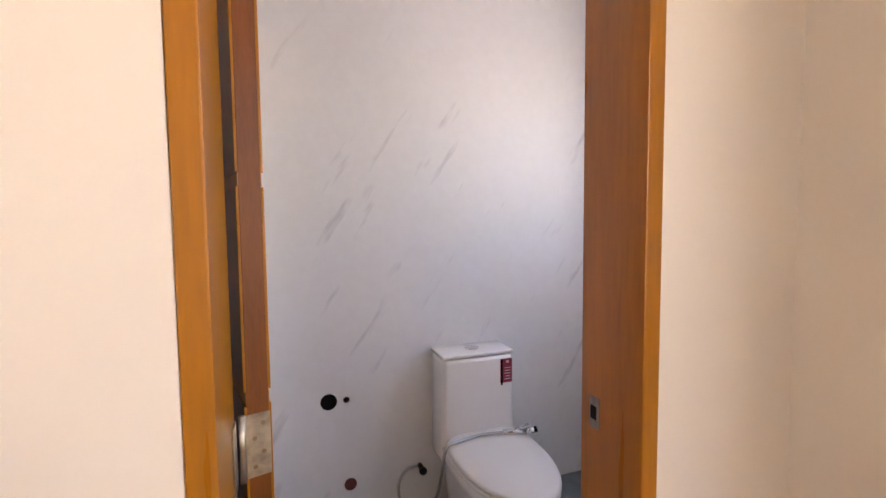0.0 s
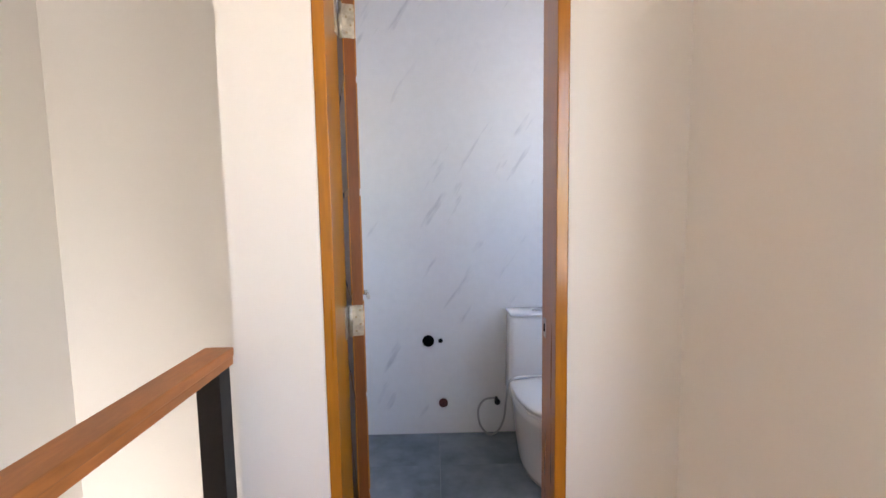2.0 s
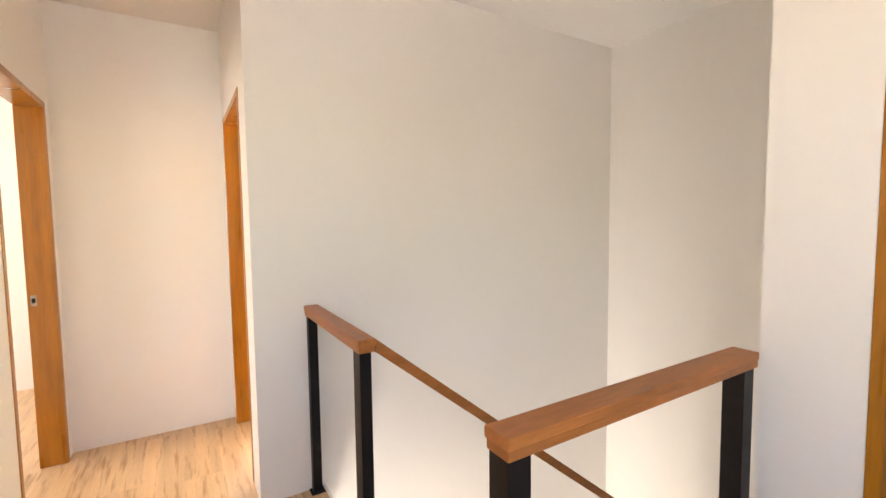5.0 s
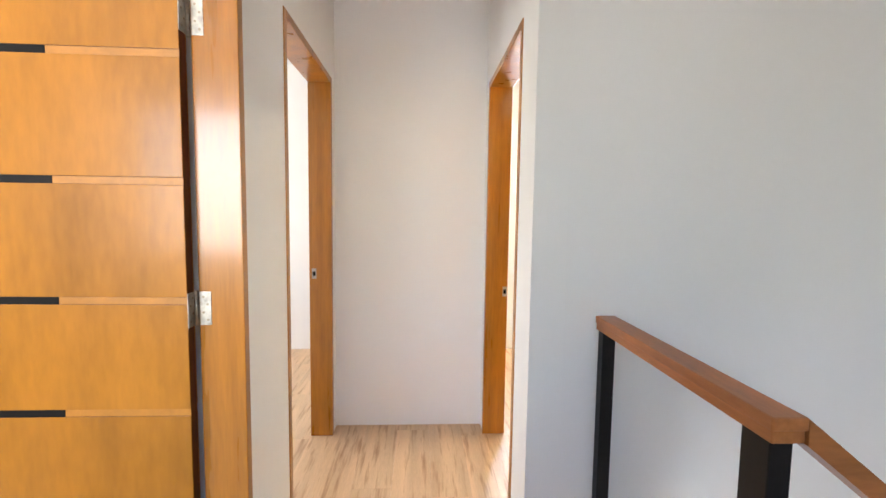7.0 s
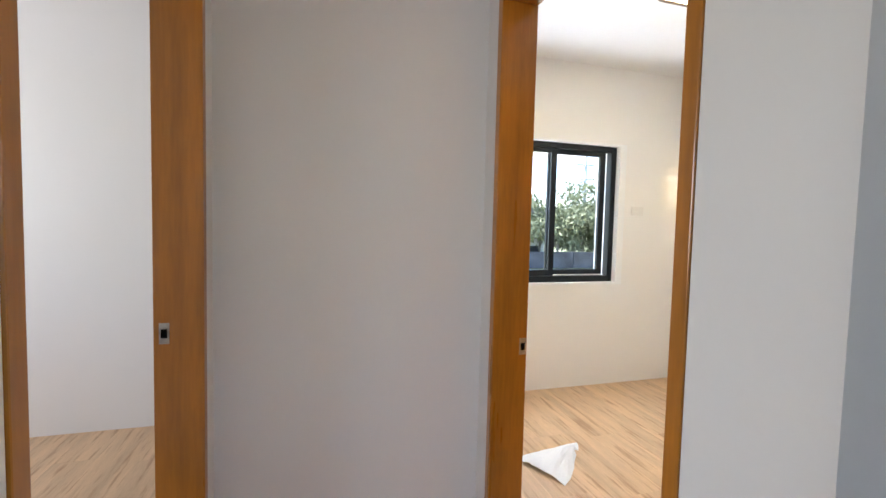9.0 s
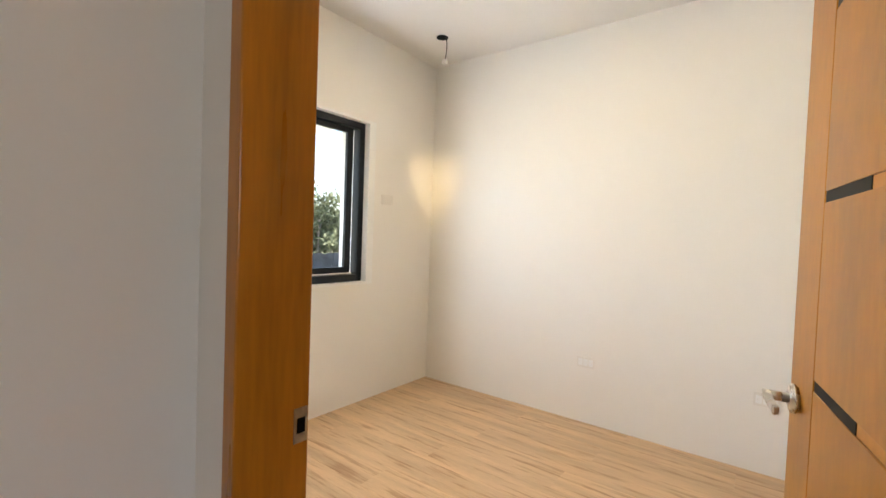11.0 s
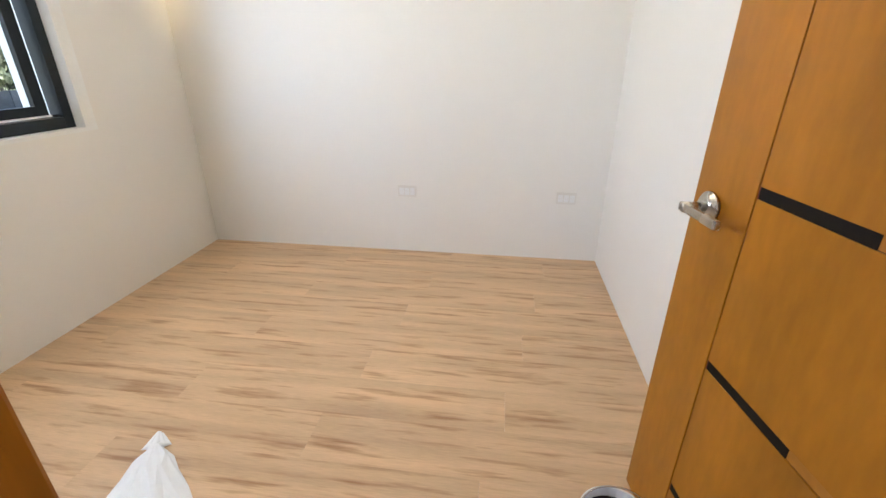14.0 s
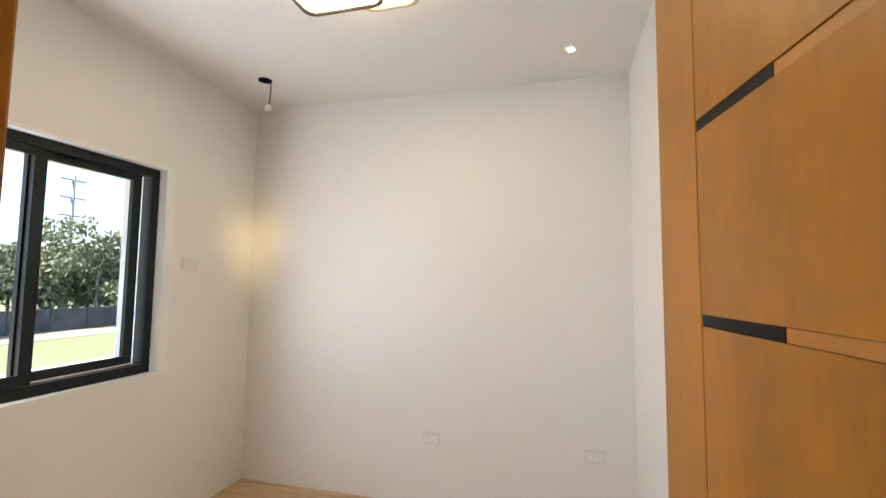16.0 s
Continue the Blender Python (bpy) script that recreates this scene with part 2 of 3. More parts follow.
def mesh_of(name, bm, mat, smooth=False):
    bmesh.ops.recalc_face_normals(bm, faces=bm.faces)
    me = bpy.data.meshes.new(name)
    bm.to_mesh(me)
    bm.free()
    me.materials.append(mat)
    if smooth:
        for f in me.polygons:
            f.use_smooth = True
    return me


def structure(name, bm, mat, smooth=False):
    return tagged(new(name, mesh_of(name, bm, mat, smooth)), kind="structure")


def thing(name, m, label, category, group=""):
    ob = tagged(new(name), label, category, group)
    ob.matrix_world = m
    return ob


def part(name, bm, mat, parent, label="", smooth=False):
    ob = new(name, mesh_of(name, bm, mat, smooth))
    ob.parent = parent
    if label:
        tagged(ob, label)
    return ob


def wall_along_x(name, x0, x1, y0, y1, z0, z1, holes=(), mat=None):
    """A wall that runs along x, with openings (xa, xb, za, zb)."""
    bm = bmesh.new()
    at = x0
    for xa, xb, za, zb in sorted(holes):
        add_box(bm, at, xa, y0, y1, z0, z1)
        if za > z0:
            add_box(bm, xa, xb, y0, y1, z0, za)
        if zb < z1:
            add_box(bm, xa, xb, y0, y1, zb, z1)
        at = xb
    add_box(bm, at, x1, y0, y1, z0, z1)
    return structure(name, bm, mat or WALL)


def wall_along_y(name, y0, y1, x0, x1, z0, z1, holes=(), mat=None):
    bm = bmesh.new()
    at = y0
    for ya, yb, za, zb in sorted(holes):
        add_box(bm, x0, x1, at, ya, z0, z1)
        if za > z0:
            add_box(bm, x0, x1, ya, yb, z0, za)
        if zb < z1:
            add_box(bm, x0, x1, ya, yb, zb, z1)
        at = yb
    add_box(bm, x0, x1, at, y1, z0, z1)
    return structure(name, bm, mat or WALL)


# ---- the large structure ----
H, HR = 2.72, 2.63          # ceilings of the hall and of the bedroom
YB = 0.941                  # hall face of the bathroom wall
XS = -1.783                 # stair face of the stairwell wall
YR0, YR1 = -0.325, -0.200   # wall between corridor and bedroom
YL0, YL1 = -1.362, -1.24     # wall on the other side of the corridor
HEAD = 2.11
wall_along_x("wall_bathroom_front", -0.16, 1.12, YB, 1.091, 0, H, [(0.095, 0.788, 0, HEAD)])
wall_along_y("wall_bathroom_side", 1.091, 2.45, -0.16, -0.088, -2.9, H)
wall_along_x("wall_stair_back", -1.952, -0.16, 2.30, 2.45, -2.9, H)
wall_along_y("wall_stairwell", YR1, 2.30, -1.952, XS, -2.9, H)
wall_along_x("wall_bedroom_front", -2.952, XS, YR0, YR1, 0, H, [(-2.857, -2.01, 0, HEAD)])
wall_along_y("wall_corridor_end", -1.39, YR1, -3.10, -2.952, 0, H)
wall_along_x("wall_bedroom_front_west", -4.667, -3.10, YR0, YR1, 0, H)
wall_along_x("wall_corridor_south", -3.10, 1.27, YL0, YL1, 0, H, [(-2.857, -1.985, 0, HEAD), (-1.60, -0.72, 0, HEAD)])
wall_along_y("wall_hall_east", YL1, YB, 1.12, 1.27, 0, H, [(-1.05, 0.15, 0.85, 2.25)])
wall_along_y("wall_bedroom_window", YR1, 2.236, -4.667, -4.517, 0, 2.72, [(0.259, 1.561, 0.855, 2.0115)])
wall_along_x("wall_bedroom_back", -4.667, -1.952, 2.236, 2.386, 0, H)
wall_along_x("wall_bathroom_back", -0.16, 2.0, 2.345, 2.45, -0.2, H, mat=CONCRETE)
wall_along_y("wall_bathroom_window", 1.091, 2.345, 1.9, 2.0, -0.2, H, [(1.15, 1.75, 1.35, 2.15)], mat=MARBLE)
wall_along_x("wall_bathroom_front_east", 1.12, 2.0, YB, 1.091, -0.2, H)
wall_along_y("wall_between_rooms", -4.2, YL0, -1.70, -1.62, 0, H)
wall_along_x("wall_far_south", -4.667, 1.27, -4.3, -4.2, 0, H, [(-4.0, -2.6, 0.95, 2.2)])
wall_along_y("wall_southwest", -4.2, YR0, -4.667, -4.517, 0, H)
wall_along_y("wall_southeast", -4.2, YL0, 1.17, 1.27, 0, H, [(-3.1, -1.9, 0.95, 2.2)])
structure("bathroom_cladding_back", cuboid(-0.080, 1.9, 2.333, 2.345, -0.03, 2.56), MARBLE)
structure("bathroom_cladding_side", cuboid(-0.088, -0.080, 1.091, 2.333, -0.03, 2.56), MARBLE)
structure("ceiling_hall", add_box(cuboid(-3.10, 1.27, -4.3, YR1, H, H + 0.08), XS - 0.1, 1.27, YR1, 2.45, H, H + 0.08), CEIL)
structure("ceiling_bedroom", cuboid(-4.517, -1.952, YR1, 2.236, HR, HR + 0.08), CEIL)
structure("ceiling_south_bedroom", cuboid(-4.667, -3.10, -4.3, YR1, H, H + 0.08), CEIL)
structure("ceiling_bathroom", cuboid(-0.088, 1.9, 1.091, 2.333, 2.56, 2.60), CEIL)
slab = bmesh.new()
add_box(slab, -4.667, 1.27, -4.3, -0.012, -0.15, -0.012)
add_box(slab, -4.667, -1.87, -0.012, 2.386, -0.15, -0.012)
add_box(slab, -0.15, 1.27, -0.012, 1.091, -0.15, -0.012)
add_box(slab, -0.16, 2.0, 1.091, 2.45, -0.2, -0.045)
FLOOR = structure("floor", slab, CONCRETE)
structure("floor_edge_trim", cuboid(XS, -0.16, -0.012, 0.0, -0.15, -0.001), WHITE)
structure("floor_lower", cuboid(-1.952, -0.16, -1.2, 2.45, -3.0, -2.9), CONCRETE)
wall_along_x("wall_lower_front", -1.952, -0.16, -1.2, -1.1, -2.9, -0.15)
wall_along_y("wall_lower_east", -1.1, 1.091, -0.16, -0.06, -2.9, -0.15)
wall_along_y("wall_lower_west", -1.1, YR1, -1.952, XS, -2.9, -0.15)


# ---- door frames ----
def door_frame(name, x0, x1, y0, y1, label):
    """Lining of an opening: two jambs and a head, 35 mm thick, a little proud of the wall."""
    t = 0.035
    ob = tagged(thing(name, Matrix(), label, "door frame"), kind="structure")
    part("jamb", cuboid(x0 + 0.001, x0 + t, y0 - 0.004, y1 + 0.004, 0.0, HEAD - 0.001, 0.003), JAMB, ob)
    part("jamb", cuboid(x1 - t, x1 - 0.001, y0 - 0.004, y1 + 0.004, 0.0, HEAD - 0.001, 0.003), JAMB, ob)
    part("head", cuboid(x0 + t, x1 - t, y0 - 0.004, y1 + 0.004, HEAD - t, HEAD - 0.001, 0.003), JAMB, ob)
    return ob


frame_bath = door_frame("door_1", 0.095, 0.788, YB, 1.091, "orange varnished wooden frame of the bathroom doorway")
frame_bed = door_frame("door_2", -2.857, -2.01, YR0, YR1, "orange varnished wooden frame of the bedroom doorway")
frame_south = door_frame("door_3", -2.857, -1.985, YL0, YL1, "orange varnished wooden frame at the corridor's end")
frame_study = door_frame("door_4", -1.60, -0.72, YL0, YL1, "orange varnished wooden frame holding an open door")


def strike_plate(parent, x, y, z, facing):
    """A latch plate let into a jamb; facing is +1 or -1 along x."""
    a, b = sorted((x, x + 0.0025 * facing))
    p = part("strike_plate", cuboid(a, b, y - 0.013, y + 0.013, z - 0.030, z + 0.030, 0.0008), HINGE, parent, "worn steel strike plate")
    a, b = sorted((x + 0.0025 * facing, x + 0.0032 * facing))
    # Black slip on the plate, painting the shade of the latch hole.
    part("latch_hole", cuboid(a, b, y - 0.008, y + 0.008, z - 0.013, z + 0.013), DARK, p)


strike_plate(frame_bath, 0.753, 1.055, 0.99, -1)
strike_plate(frame_bed, -2.822, -0.213, 0.885, 1)
strike_plate(frame_south, -2.822, -1.338, 0.985, 1)


# ---- door leaves ----
def lever(parent, x, z, face, sign):
    """A lever handle on a round rose; face is +1 or -1 along y, the lever points along sign."""
    y = face * 0.02
    rose = part("handle", rod((x, y, z), (x, y + face * 0.014, z), 0.032, 28, 0.004), NICKEL, parent, "satin nickel lever handle", True)
    part("spindle", rod((x, y + face * 0.013, z), (x, y + face * 0.062, z), 0.011, 16, 0.002), NICKEL, rose, smooth=True)
    yy = y + face * 0.056
    bm = cuboid(min(x - sign * 0.012, x + sign * 0.115), max(x - sign * 0.012, x + sign * 0.115), yy - 0.006, yy + 0.006, z - 0.009, z + 0.009, 0.003)
    part("lever_bar", bm, NICKEL, rose)


def door_leaf(name, m, width, label, hinge_face, levels, lever_z, stile=0.20, strip=0.25, hinges=(0.25, 1.055, 1.88), edge=None):
    """A flush veneered leaf; the hinge edge is at x = 0, the free edge at x = width, faces at y = -0.02 and 0.02."""
    ob = thing(name, m, label, "door")
    top, foot, t = 2.065, 0.012, 0.02
    xs = width - stile
    part("core", cuboid(0.0, width, -t + 0.004, t - 0.004, foot, top, 0.001), edge or EDGE_SHADED, ob, "red-brown door edge")
    for f in (1, -1):
        ya, yb = sorted((f * (t - 0.004), f * t))
        part("stile", cuboid(xs + 0.004, width, ya, yb, foot, top, 0.0012), LEAF, ob)
        yl, yh = sorted((f * (t - 0.004), f * (t - 0.003)))
        part("red_line", cuboid(xs - 0.003, xs + 0.006, yl, yh, foot + 0.002, top - 0.002), LINE, ob, "thin dark red groove")
        edges = [foot] + levels + [top]
        for a, b in zip(edges, edges[1:]):
            za = a if a == foot else a + 0.011
            zb = b if b == top else b - 0.011
            part("panel", cuboid(0.0, xs, ya, yb, za, zb, 0.0012), LEAF, ob)
        for z in levels:
            yc, yd = sorted((f * (t - 0.004), f * (t - 0.0015)))
            part("inlay", cuboid(xs - strip, xs - 0.001, yc, yd, z - 0.011, z + 0.011), INLAY, ob, "black inlaid strip")
            part("groove", cuboid(0.0, xs - strip, yl, yh, z - 0.010, z + 0.010), GROOVE, ob, "pale horizontal groove")
    for f in (1, -1):
        lever(ob, width - 0.065, lever_z, f, -1)
    for z in hinges:
        h = part("hinge", cuboid(-0.0025, -0.0002, -t + 0.003, t - 0.001, z - 0.05, z + 0.05), HINGE, ob, "worn steel butt hinge")
        part("knuckle", rod((-0.004, hinge_face * (t + 0.005), z - 0.052), (-0.004, hinge_face * (t + 0.005), z + 0.052), 0.006, 12), HINGE, h, smooth=True)
        for k in (-0.034, -0.012, 0.012, 0.034):
            sy = 0.007 if k in (-0.034, 0.012) else -0.006
            part("screw", rod((-0.0035, sy, z + k), (-0.0022, sy, z + k), 0.0036, 10), SCREW, h)
    return ob


# bedroom leaf: opened a little past square, latch stile to the room
yaw = 90 + 8.57
door_leaf("door_leaf", pose(-2.005, -0.144, 0, 0, 0, yaw), 0.79, "orange plywood bedroom door with black inlays, standing open", -1, [0.216, 0.58, 0.95, 1.318, 1.685], 0.887, 0.18, 0.225)
# study leaf: opened square into the room beside the corridor
door_leaf("door_leaf", pose(-1.543, -1.378, 0, 0, 0, -90), 0.80, "honey-coloured plywood door with black inlays, standing open", -1, [0.42, 0.757, 1.084, 1.421, 1.767], 0.985)
# bathroom leaf: opened against the side wall
door_leaf("door_leaf", pose(0.162, 1.112, 0, 0, 0, 104.5), 0.60, "orange plywood bathroom door opened against the wall", 1, [0.42, 0.757, 1.084, 1.421, 1.767], 1.0, 0.16, 0.18, (0.20, 1.01, 1.935), EDGE_LIT)


def jamb_hinge(parent, x, y, facing):
    for z in (0.25, 1.055, 1.88):
        a, b = sorted((x, x + 0.0025 * facing))
        h = part("hinge_plate", cuboid(a, b, y - 0.030, y - 0.001, z - 0.05, z + 0.05, 0.0008) if facing < 0 or y > 0 else cuboid(a, b, y + 0.001, y + 0.034, z - 0.05, z + 0.05, 0.0008), HINGE, parent, "pale steel hinge plate")
        for k in (-0.034, -0.012, 0.012, 0.034):
            yy = (y - 0.015 if facing < 0 or y > 0 else y + 0.018) + (0.006 if k in (-0.034, 0.012) else -0.006)
            part("screw", rod((x + 0.002 * facing, yy, z + k), (x + 0.0032 * facing, yy, z + k), 0.0036, 10), SCREW, h)


jamb_hinge(frame_study, -1.565, -1.364, 1)
jamb_hinge(frame_bed, -2.045, -0.172, -1)
for z in (0.20, 1.01, 1.935):
    part("hinge_plate", cuboid(0.130, 0.1325, 1.058, 1.094, z - 0.05, z + 0.05, 0.0008), HINGE, frame_bath, "pale steel hinge plate")

# ---- stair railing ----
RT = 0.985
rail = thing("stair_railing", pose(-0.2, 0.4, 0), "orange wooden handrail on black steel posts round the stairwell", "railing")


def local(bm, ob):
    bmesh.ops.transform(bm, matrix=ob.matrix_world.inverted(), verts=bm.verts)
    return bm


bpy.context.view_layer.update()
part("handrail", local(cuboid(-0.240, -0.160, -0.085, YB - 0.001, RT - 0.026, RT, 0.004), rail), RAIL, rail)
part("lower_board", local(cuboid(-0.2365, -0.1635, -0.0815, YB - 0.001, RT - 0.05, RT - 0.0262, 0.003), rail), RAIL, rail)
for y0, y1 in ((-0.078, -0.018), (0.865, 0.925)):
    p = part("post", local(cuboid(-0.232, -0.168, y0, y1, 0.004, RT - 0.05, 0.002), rail), STEEL, rail, "black square steel post")
    part("base_plate", local(cuboid(-0.24, -0.161, y0 - 0.012, y1 + 0.012, 0.0, 0.006), rail), STEEL, p)
rail2 = thing("stair_railing", pose(-1.4, -0.05, 0), "short orange handrail with black steel posts beside the stairs", "railing")
bpy.context.view_layer.update()
part("handrail", local(cuboid(XS + 0.001, -0.990, -0.085, -0.015, RT - 0.026, RT, 0.004), rail2), RAILX, rail2)
part("lower_board", local(cuboid(XS + 0.001, -0.9935, -0.0815, -0.0185, RT - 0.05, RT - 0.0262, 0.003), rail2), RAILX, rail2)
for x0, x1 in ((-1.775, -1.735), (-1.075, -1.005)):
    p = part("post", local(cuboid(x0, x1, -0.075, -0.030, 0.004, RT - 0.05, 0.002), rail2), STEEL, rail2, "black square steel post")
    part("base_plate", local(cuboid(x0 - 0.006, x1 + 0.012, -0.088, -0.018, 0.0, 0.006), rail2), STEEL, p)
sl = bmesh.new()
bmesh.ops.create_cube(sl, size=1)
for v in sl.verts:
    y = -0.015 if v.co.y < 0 else 1.645
    v.co = Vector((-1.02 + v.co.x * 0.06, y, RT - 0.028 - 0.80 * (y + 0.015) + v.co.z * 0.05))
part("sloping_handrail", local(sl, rail2), RAIL, rail2)
part("end_post", local(cuboid(-1.045, -0.995, 1.60, 1.64, -1.45, -0.385, 0.002), rail2), STEEL, rail2, "black square steel post")

# ---- stairs ----
for i in range(8):
    y = 0.0 + i * 0.225
    z = -0.18 * (i + 1)
    s = structure("stair_step", cuboid(-0.985, -0.165, y + 0.002, y + 0.26 if i < 7 else 2.299, z - 0.18, z, 0.004), CONCRETE)

# ---- bathroom ----


def egg(cx, cy, w, front, back, z, n=36):
    """An outline like a toilet seat: round in front (towards -y), blunter behind."""
    out = []
    for k in range(n):
        a = 2 * math.pi * k / n
        s, c = math.sin(a), math.cos(a)
        y = cy - front * c if c > 0 else cy - back * (abs(c) ** 0.55) * (-1 if c < 0 else 1)
        x = cx + w * math.copysign(abs(s) ** (0.92 if c > 0 else 0.5), s)
        out.append((x, y, z))
    return out


def toilet(m):
    ob = thing("toilet", m, "white one-piece ceramic toilet with closed lid", "toilet")
    # x across, y towards the wall; wall at y = 0, floor at z = 0
    body = loft([egg(0, -0.34, 0.140, 0.265, 0.30, 0.0), egg(0, -0.34, 0.146, 0.272, 0.30, 0.03), egg(0, -0.35, 0.155, 0.285, 0.30, 0.12), egg(0, -0.36, 0.170, 0.305, 0.29, 0.24), egg(0, -0.365, 0.182, 0.325, 0.27, 0.34), egg(0, -0.365, 0.19, 0.335, 0.27, 0.385)])
    part("bowl", body, CERAMIC, ob, smooth=True)
    seat = loft([egg(0, -0.37, 0.186, 0.335, 0.19, 0.387), egg(0, -0.37, 0.192, 0.342, 0.195, 0.393), egg(0, -0.37, 0.192, 0.342, 0.195, 0.402), egg(0, -0.37, 0.186, 0.336, 0.19, 0.405)])
    part("seat", seat, PLASTIC, ob, smooth=True)
    lid = loft([egg(0, -0.37, 0.186, 0.336, 0.19, 0.4075), egg(0, -0.37, 0.193, 0.343, 0.195, 0.413), egg(0, -0.37, 0.193, 0.343, 0.195, 0.425), egg(0, -0.37, 0.184, 0.332, 0.188, 0.434), egg(0, -0.37, 0.10, 0.22, 0.11, 0.437)])
    part("lid", lid, PLASTIC, ob, smooth=True)
    tank = bmesh.new()
    add_box(tank, -0.172, 0.172, -0.185, -0.012, 0.30, 0.775, 0.026)
    for v in tank.verts:
        if v.co.z < 0.42:
            v.co.x *= 1.05
    part("tank", tank, CERAMIC, ob, smooth=True)
    part("tank_lid", cuboid(-0.173, 0.173, -0.186, -0.011, 0.7755, 0.792, 0.006), CERAMIC, ob, smooth=True)
    button = part("flush_button", rod((0, -0.1, 0.791), (0, -0.1, 0.798), 0.028, 24, 0.002), CHROME, ob, "chrome flush button", True)
    part("button_ring", rod((0, -0.1, 0.7915), (0, -0.1, 0.795), 0.034, 24), CHROME, button, smooth=True)
    label = part("label", cuboid(0.106, 0.166, -0.1868, -0.1858, 0.640, 0.752), RED, ob, "maroon label with pale print")
    for k in range(6):
        z, w = (0.737 if k == 0 else 0.722 - k * 0.013), (0.012, 0.030, 0.026, 0.030, 0.022, 0.028)[k]
        part("print_bar", cuboid(0.142 - w / 2, 0.142 + w / 2, -0.1874, -0.1869, z - (0.006 if k == 0 else 0.0016), z + (0.006 if k == 0 else 0.0016)), PALE, label)
    part("print_band", cuboid(0.108, 0.118, -0.1874, -0.1869, 0.630, 0.748), DARK, label)
    return ob


toilet(pose(1.005, 2.331, -0.028))
spray = thing("bidet_spray", pose(1.08, 2.06, 0.445), "chrome bidet spray lying on the toilet lid", "bidet spray")
part("grip", rod((0.0, 0.0, -0.020), (0.105, -0.035, -0.020), 0.012, 14, 0.002), CHROME, spray, smooth=True)
part("nozzle", rod((0.095, -0.030, -0.018), (0.128, -0.055, -0.004), 0.014, 14, 0.002), CHROME, spray, smooth=True)
part("tip", rod((0.126, -0.0535, -0.005), (0.134, -0.060, -0.001), 0.013, 14), DARK, spray, "black spray tip", True)
part("trigger", rod((0.05, -0.012, -0.007), (0.115, -0.020, 0.006), 0.004, 8), CHROME, spray, smooth=True)
part("hose", tube([(0.0, 0.0, -0.021), (-0.10, 0.015, -0.022), (-0.20, 0.0, -0.023), (-0.272, -0.02, -0.03), (-0.285, 0.0, -0.13), (-0.29, 0.06, -0.28), (-0.31, 0.15, -0.40), (-0.36, 0.20, -0.45), (-0.41, 0.22, -0.40), (-0.42, 0.235, -0.31), (-0.38, 0.25, -0.255), (-0.32, 0.262, -0.25)], 0.0065), HOSE, spray, "grey braided steel hose", True)
valve = thing("angle_valve", pose(0.775, 2.333, 0.19), "small dark metal water valve on the tiled wall", "valve")
part("stem", rod((0, 0.0, 0), (0, -0.05, 0), 0.012, 12), STEEL, valve, smooth=True)
part("knob", rod((0, -0.045, 0), (0, -0.065, 0), 0.018, 12, 0.003), STEEL, valve, smooth=True)


def pipe_hole(name, x, z, r, label, mat, inner):
    ob = thing(name, pose(x, 2.333, z), label, "pipe outlet")
    ring = bmesh.new()
    n = 24
    loops = [[ring.verts.new((rr * math.cos(2 * math.pi * k / n), y, rr * math.sin(2 * math.pi * k / n))) for k in range(n)] for rr, y in ((r, 0.0), (r, -0.004), (r * 0.86, -0.004), (r * 0.84, 0.003))]
    for a, b in zip(loops, loops[1:]):
        for k in range(n):
            ring.faces.new((a[k], a[(k + 1) % n], b[(k + 1) % n], b[k]))
    part("rim", ring, mat, ob)
    # Flat disc; where inner is DARK, its black paints the opening's shade.
    part("mouth", rod((0, -0.0015, 0), (0, 0.002, 0), r * 0.86, 24), inner, ob, "flat disc filling the mouth")
    return ob


pipe_hole("drain_hole", 0.36, 0.562, 0.036, "round dark drain hole cut in the marble wall", DARK, DARK)
pipe_hole("water_outlet", 0.436, 0.562, 0.015, "small grey water outlet in the marble wall", HOSE, DARK)
pipe_hole("water_outlet", 0.447, 0.167, 0.028, "red-brown capped pipe outlet in the marble wall", RUST, RUST)

# ---- bedroom fixtures ----
def socket(m, label, gangs, group=""):
    """A wall plate, face towards -y."""
    ob = thing("socket_outlet", m, label, "socket", group)
    part("plate", cuboid(-0.058, 0.058, -0.009, -0.0005, -0.036, 0.036, 0.004), PLATE, ob)
    for k in range(gangs):
        x = (k - (gangs - 1) / 2) * 0.034
        g = part("gang", cuboid(x - 0.014, x + 0.014, -0.0115, -0.009, -0.022, 0.022, 0.0015), PLASTIC, ob)
        for s in (-0.005, 0.005):
            part("slot", cuboid(x + s - 0.0012, x + s + 0.0012, -0.0119, -0.0114, -0.006, 0.006), PLATE, g)
    return ob


socket(pose(-3.144, 2.236, 0.407), "cream wall socket with three outlets", 3, "bedroom sockets")
socket(pose(-2.173, 2.236, 0.400), "cream wall socket near the room's corner", 3, "bedroom sockets")
plate = thing("blank_plate", pose(-4.517, 1.6955, 1.4715, 0, 0, 90), "cream blank cover plate on the wall", "wall plate")
part("plate", cuboid(-0.06, 0.06, -0.009, -0.0005, -0.036, 0.036, 0.004), PLATE, plate)
part("cover", cuboid(-0.045, 0.045, -0.0115, -0.009, -0.024, 0.024, 0.002), PLATE, plate)


def rounded(cx, cy, hx, hy, r, z, n=6):
    out = []
    for sx, sy, a0 in ((1, 1, 0), (-1, 1, 90), (-1, -1, 180), (1, -1, 270)):
        for k in range(n + 1):
            a = radians(a0 + 90 * k / n)
            out.append((cx + sx * (hx - r) + r * math.cos(a), cy + sy * (hy - r) + r * math.sin(a), z))
    return out


